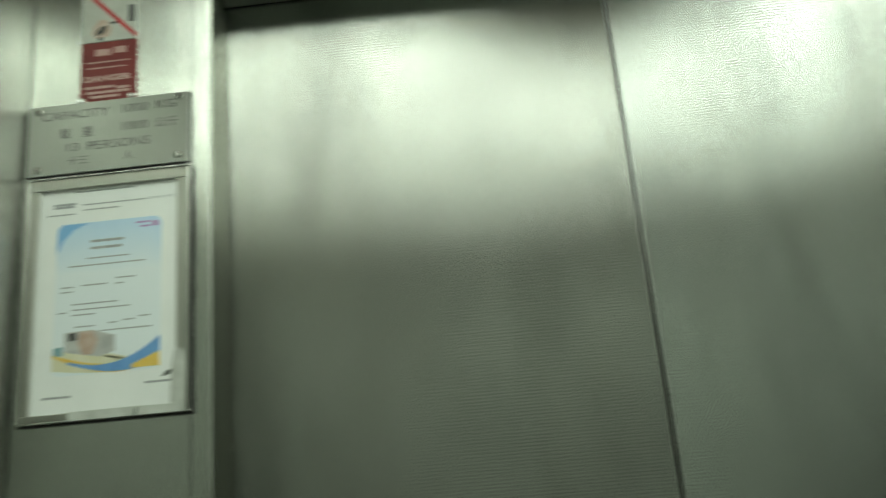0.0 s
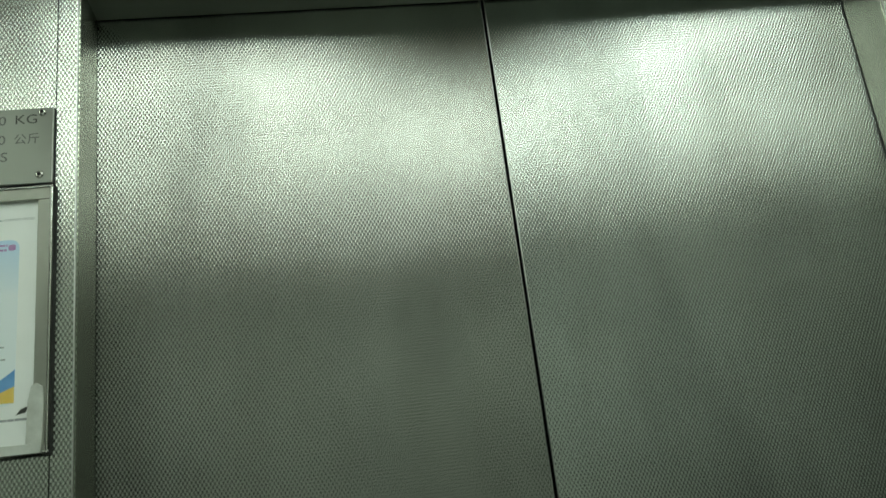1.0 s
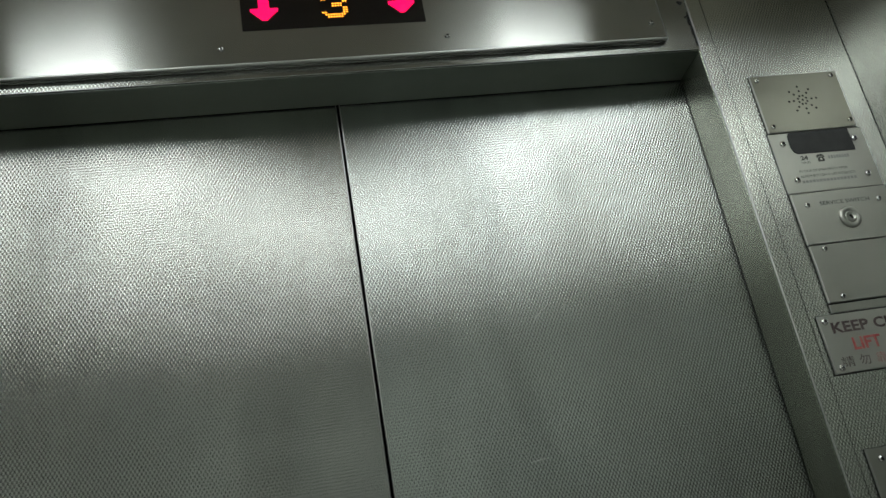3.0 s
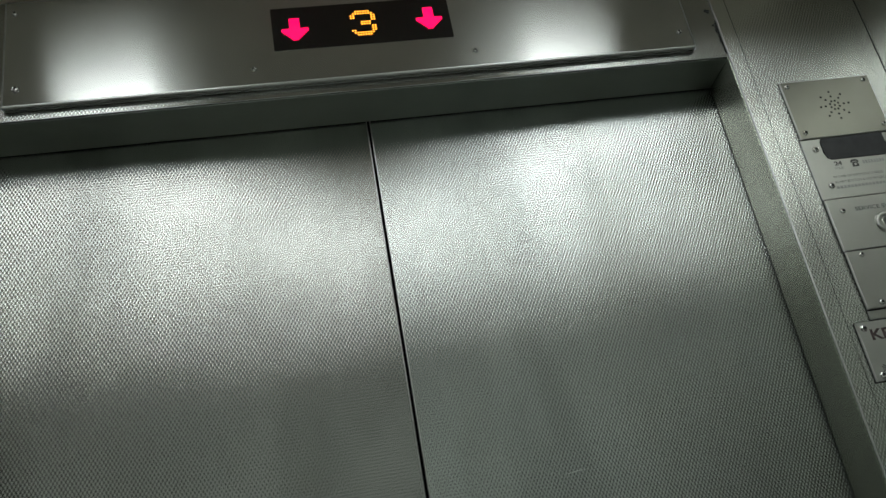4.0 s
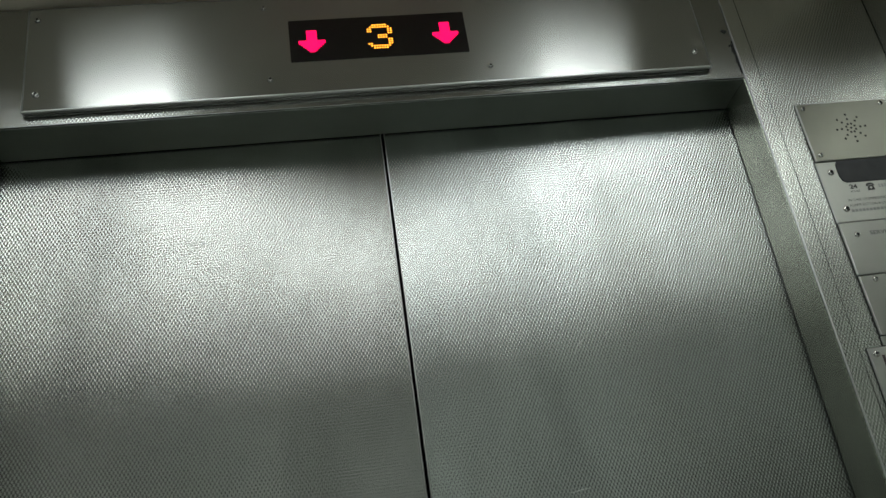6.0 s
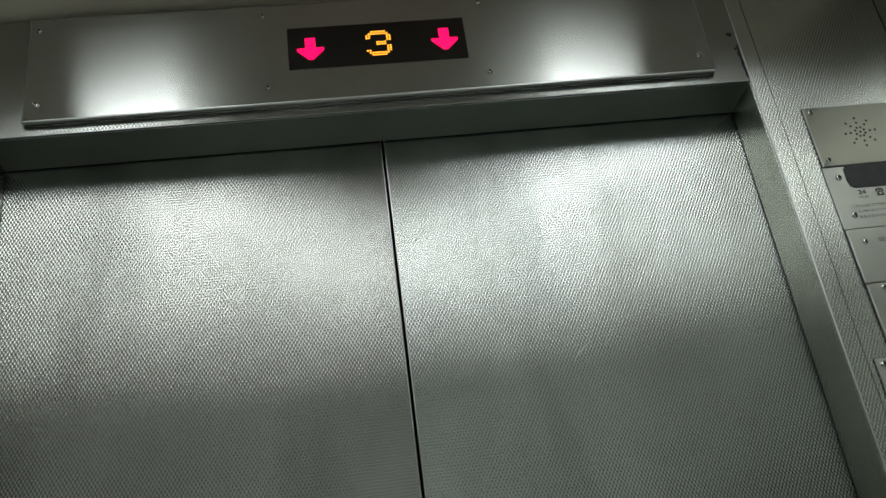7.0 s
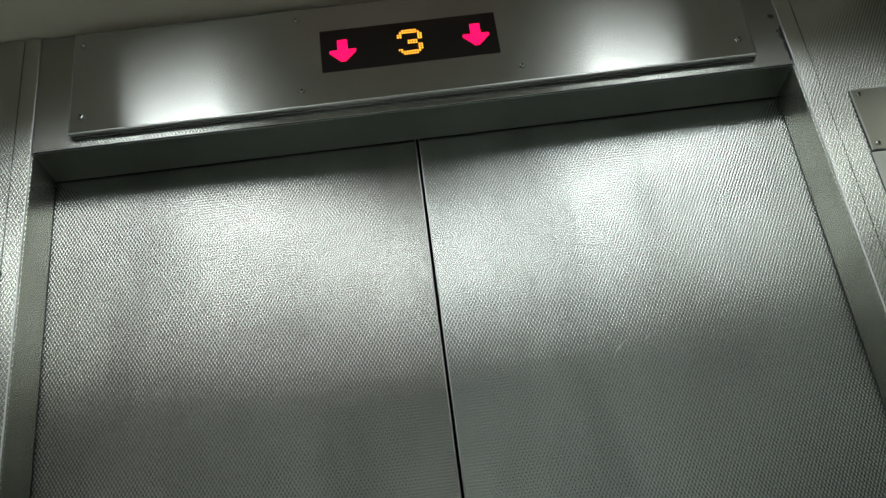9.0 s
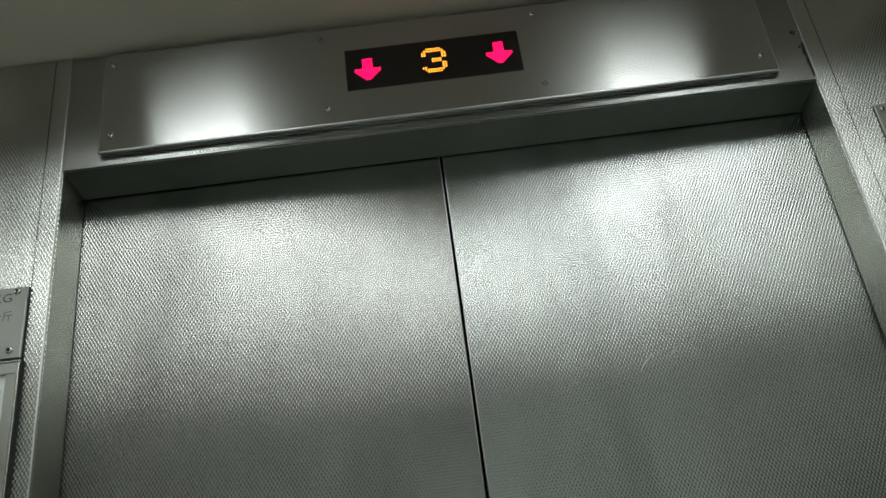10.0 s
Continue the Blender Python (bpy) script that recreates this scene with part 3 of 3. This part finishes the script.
words("lettering", "DANGER", -0.7250, -0.6600, 1.9510, 1.9600, -0.0016, STICKER_PINK, sticker, "pale lettering", bold=0.05)
bars("print_bar", [(-0.711, -0.690, 1.9945), (-0.685, -0.668, 1.9965)], -0.0016, STICKER_PINK, sticker, 0.0095, gap=0.12)
bars("print_bar", [(-0.724, -0.662, 1.9800), (-0.722, -0.668, 1.9715)], -0.0016, STICKER_PINK, sticker, 0.0016)
bars("print_bar", [(-0.724, -0.684, 1.9425), (-0.680, -0.661, 1.9400), (-0.722, -0.662, 1.9350), (-0.716, -0.676, 1.9285)], -0.0016, STICKER_PINK, sticker, 0.0036)

for x, z in ((-0.7265, 1.9245), (-0.6600, 1.9255)):
    piece("stud", FLAT_SCREW, (x, -0.0014, z), sticker)

capacity = plate("capacity_plate", -0.794, -0.5785, 1.8195, 1.9185, "engraved stainless lift capacity plate held by dome screws", "sign",
                 ((-0.780, 1.910), (-0.591, 1.912), (-0.779, 1.828), (-0.5925, 1.830)), 0.009, material=CAPACITY_STEEL, screw=DOME_SCREW)
words("lettering", "CAPACITY", -0.7760, -0.6860, 1.8965, 1.9085, -0.0093, GREY_INK, capacity, "engraved grey lettering")
words("lettering", "1000", -0.6670, -0.6330, 1.8975, 1.9095, -0.0093, GREY_INK, capacity)
words("lettering", "KG", -0.6220, -0.5970, 1.8980, 1.9100, -0.0093, INK, capacity)
words("lettering", "\u8f09", -0.7500, -0.7370, 1.8690, 1.8835, -0.0093, GREY_INK, capacity)
words("lettering", "\u91cd", -0.7200, -0.7070, 1.8690, 1.8835, -0.0093, GREY_INK, capacity)
words("lettering", "1000", -0.6670, -0.6330, 1.8720, 1.8840, -0.0093, GREY_INK, capacity)
words("lettering", "\u516c\u65a4", -0.6230, -0.5940, 1.8710, 1.8850, -0.0093, GREY_INK, capacity)
words("lettering", "13", -0.7400, -0.7250, 1.8505, 1.8615, -0.0093, GREY_INK, capacity)
words("lettering", "PERSONS", -0.7120, -0.6300, 1.8495, 1.8615, -0.0093, GREY_INK, capacity)
words("lettering", "\u5341\u4e09", -0.7380, -0.7120, 1.8310, 1.8430, -0.0093, GREY_INK, capacity)
words("lettering", "\u4eba", -0.6650, -0.6520, 1.8310, 1.8430, -0.0093, GREY_INK, capacity)

frame_ob = thing("notice_frame", (-0.683, 0, 1.503), "stainless steel notice frame fixed to the wall panel", "frame")
fx0, fx1, fz0, fz1, rail = -0.788, -0.5765, 1.5035, 1.8155, 0.017
part("backing", box(fx0 + 0.002, fx1 - 0.002, -0.0025, 0.0, fz0 + 0.002, fz1 - 0.002), DARK_CORE, frame_ob, "dark backing board")
# black strips put in as the frame's shadow, at its right and below
for b in ((fx1 + 0.0003, fx1 + 0.0022, fz0 - 0.0022, fz1), (fx0, fx1 + 0.0002, fz0 - 0.0024, fz0 - 0.0003)):
    part("shadow_strip", box(b[0], b[1], -0.0080, 0.0, b[2], b[3]), DARK_CORE, frame_ob, "dark strip drawn as the shadow beside the frame")
for b in ((fx0, fx1, fz1 - rail, fz1), (fx0, fx1, fz0, fz0 + 0.011), (fx0, fx0 + 0.014, fz0 + 0.0112, fz1 - rail - 0.0002), (fx1 - rail, fx1, fz0 + 0.0112, fz1 - rail - 0.0002)):
    part("rail", box(b[0], b[1], -0.0092, -0.004, b[2], b[3], 0.0008, 2), SATIN_STEEL, frame_ob)
for b in ((fx0, fx1, fz1 - 0.003, fz1 + 0.0002), (fx0, fx1, fz0 - 0.0002, fz0 + 0.0025), (fx0 - 0.0002, fx0 + 0.0025, fz0 + 0.003, fz1 - 0.0034), (fx1 - 0.003, fx1 + 0.0002, fz0 + 0.003, fz1 - 0.0034)):
    part("lip", box(b[0], b[1], -0.0112, -0.004, b[2], b[3], 0.0010, 3), FRAME_STEEL, frame_ob, "bright rounded outer lip")

paper = thing("printed_notice", (-0.684, -0.003, 1.515), "white printed notice with pale blue and yellow artwork", "notice")
PY = -0.0036
part("sheet", prism(round_rect(-0.7745, -0.5930, 1.5140, 1.7990, 0.0005, 1), PY, -0.0026), PAPER, paper)
part("art_panel", prism(round_rect(-0.750, -0.6150, 1.5590, 1.7520, 0.010), PY - 0.0003, PY), ART_FADE, paper, "pale blue fading panel")
part("art_corner", prism([(-0.7495, 1.7130), (-0.7420, 1.7300), (-0.7280, 1.7440), (-0.7080, 1.7515), (-0.7430, 1.7515), (-0.7495, 1.7450)], PY - 0.0005, PY - 0.0002), ART_BLUE, paper, "blue corner sweep")
def wave(x0, x1, f_hi, f_lo, steps=18):
    xs = [x0 + (x1 - x0) * k / steps for k in range(steps + 1)]
    return [(x, f_hi((x - x0) / (x1 - x0))) for x in xs] + [(x, f_lo((x - x0) / (x1 - x0))) for x in reversed(xs)]
part("art_wave", prism(wave(-0.7495, -0.6155, lambda s: 1.590 - 0.030 * s + 0.008 * math.sin(3 * s), lambda s: 1.566 - 0.006 * math.sin(3.1 * s)), PY - 0.0004, PY - 0.0002), ART_SAND, paper, "pale yellow wave")
part("art_wave", prism(wave(-0.7495, -0.6155, lambda s: 1.586 - 0.020 * math.sin(2.6 * s) + 0.006 * s, lambda s: 1.583 - 0.024 * math.sin(2.6 * s)), PY - 0.0006, PY - 0.0003), ART_GOLD, paper, "yellow wave line")
part("art_wave", prism(wave(-0.7300, -0.6155, lambda s: 1.576 - 0.016 * math.sin(2.2 * s) + 0.036 * s * s, lambda s: 1.573 - 0.018 * math.sin(2.2 * s) + 0.012 * s * s), PY - 0.0007, PY - 0.0003), ART_MID, paper, "blue wave")
part("art_wave", prism(wave(-0.6500, -0.6155, lambda s: 1.566 + 0.014 * s, lambda s: 1.562), PY - 0.0008, PY - 0.0003), ART_GOLD, paper, "yellow corner")
part("photo", prism([(-0.735, 1.612), (-0.700, 1.613), (-0.672, 1.604), (-0.671, 1.585), (-0.690, 1.579), (-0.735, 1.588)], PY - 0.0005, PY - 0.0002), ART_GREY, paper, "small grey picture block")
part("photo", prism([(-0.716, 1.612), (-0.699, 1.612), (-0.693, 1.600), (-0.699, 1.583), (-0.711, 1.583), (-0.718, 1.598)], PY - 0.0007, PY - 0.0003), ART_BROWN, paper, "small tan picture block")
part("photo", prism([(-0.7480, 1.5940), (-0.7370, 1.5950), (-0.7365, 1.5840), (-0.7480, 1.5830)], PY - 0.0006, PY - 0.0003), ART_TEAL, paper, "small teal picture block")
part("photo", prism([(-0.7300, 1.6100), (-0.7210, 1.6110), (-0.7200, 1.6020), (-0.7290, 1.6010)], PY - 0.0009, PY - 0.0003), INK, paper, "small dark picture block")
part("emblem", prism(round_rect(-0.6270, -0.6190, 1.7390, 1.7460, 0.002), PY - 0.0006, PY - 0.0002), ART_LILAC, paper, "small violet emblem")
bars("print_bar", [(-0.6480, -0.6280, 1.7455), (-0.6420, -0.6290, 1.7400)], PY - 0.0006, ART_LILAC, paper, 0.0022)
bars("print_bar", [(-0.7560, -0.7280, 1.7790), (-0.7560, -0.7300, 1.7755)], PY - 0.0003, SHEET_INK, paper, 0.0030, gap=0.15)
bars("print_bar", [(-0.7180, -0.6350, 1.7765), (-0.7180, -0.6700, 1.7695), (-0.7640, -0.7280, 1.7655), (-0.7300, -0.6500, 1.7945)], PY - 0.0003, SHEET_INK, paper, 0.0015)
words("lettering", "COMPANY LIMITED", -0.6330, -0.5990, 1.7755, 1.7785, PY - 0.0003, SHEET_INK, paper)
bars("print_bar", [(-0.7060, -0.6640, 1.7265), (-0.7060, -0.6660, 1.7175)], PY - 0.0006, SHEET_INK, paper, 0.0032, gap=0.15)
bars("print_bar", [(-0.7100, -0.6560, 1.7045), (-0.7330, -0.6360, 1.6955), (-0.7420, -0.7260, 1.6690), (-0.7420, -0.7280, 1.6630), (-0.7160, -0.6840, 1.6700), (-0.6720, -0.6480, 1.6760), (-0.6720, -0.6620, 1.6690),
                   (-0.7270, -0.6700, 1.6465), (-0.7270, -0.6540, 1.6395), (-0.7270, -0.6980, 1.6330), (-0.7450, -0.7340, 1.6370), (-0.7220, -0.6980, 1.6080 + 0.0100), (-0.6800, -0.6700, 1.6200), (-0.6620, -0.6480, 1.6220), (-0.6420, -0.6280, 1.6250),
                   (-0.6900, -0.6260, 1.6110)], PY - 0.0006, SHEET_INK, paper, 0.0015)
bars("print_bar", [(-0.7600, -0.7250, 1.5340), (-0.6330, -0.6000, 1.5430)], PY - 0.0003, SHEET_INK, paper, 0.0026)
part("leaf_mark", prism([(-0.6130, 1.5480), (-0.6080, 1.5540), (-0.5990, 1.5570), (-0.6030, 1.5500)], PY - 0.0004, PY), INK, paper, "small dark leaf mark")

torn = thing("torn_sticker", (-0.60, -0.010, 1.505), "torn remains of white paper tape on the frame", "tape")
part("remnant", prism([(-0.5990, 1.5150), (-0.5825, 1.5130), (-0.5815, 1.5600), (-0.5830, 1.5760), (-0.5890, 1.5800), (-0.5945, 1.5770), (-0.5980, 1.5600)], -0.0116, -0.0090), TAPE_WHITE, torn)
part("remnant", prism([(-0.7220, 1.5045), (-0.5840, 1.5045), (-0.5830, 1.5140), (-0.6400, 1.5150), (-0.7230, 1.5148)], -0.0116, -0.0090), TAPE_WHITE, torn)
part("dark_stain", prism([(-0.6420, 1.5050), (-0.6390, 1.5050), (-0.6385, 1.5130), (-0.6410, 1.5140)], -0.0119, -0.0100), GREY_INK, torn, "dark grey stain")

# ---- scratches and chips on the right door leaf, old sealant beside the transom ----
scratch([(0.222 + 0.008 * k / 7 + 0.022 * (k / 7) ** 2, 1.721 + 0.029 * k / 7) for k in range(8)], 0.0007, right_leaf)
scratch([(0.177 + 0.033 * k / 6, 1.538 + 0.003 * math.sin(k / 3)) for k in range(7)], 0.0006, right_leaf)
scratch([(0.2675 + 0.0115 * k / 5, 1.739 + 0.013 * k / 5) for k in range(6)], 0.0005, right_leaf)
CHIP = mesh_of("chip", lathe([(0, -0.0002), (0.0009, -0.0002), (0.0011, 0.0002)], 7), DARK_CORE)
for x, z in ((0.0035, 1.9365), (0.0265, 1.9285), (0.0395, 1.9325), (0.0425, 1.9295), (0.083, 1.912)):
    piece("chip", CHIP, (x, DOOR_Y, z), right_leaf)
sealant = thing("old_sealant", (0.545, 0, 2.11), "ragged dark remains of sealant in the transom corner", "sealant")
part("smear", prism([(x + 0.003, z) for x, z in ((0.5485, 2.170), (0.5455, 2.162), (0.5440, 2.150), (0.5465, 2.143), (0.5450, 2.131), (0.5470, 2.120), (0.5465, 2.108), (0.5488, 2.106))], -0.0006, 0.001), DARK_CORE, sealant)
for x, z, r in ((0.5445, 2.187, 0.0030), (0.5415, 2.189, 0.0022), (0.5455, 2.160, 0.0016)):
    part("speck", prism([(x + r * math.cos(a) * (1 + 0.25 * math.sin(3 * a)), z + r * math.sin(a)) for a in [2 * math.pi * k / 9 for k in range(9)]], -0.0004, 0.001), DARK_CORE, sealant)
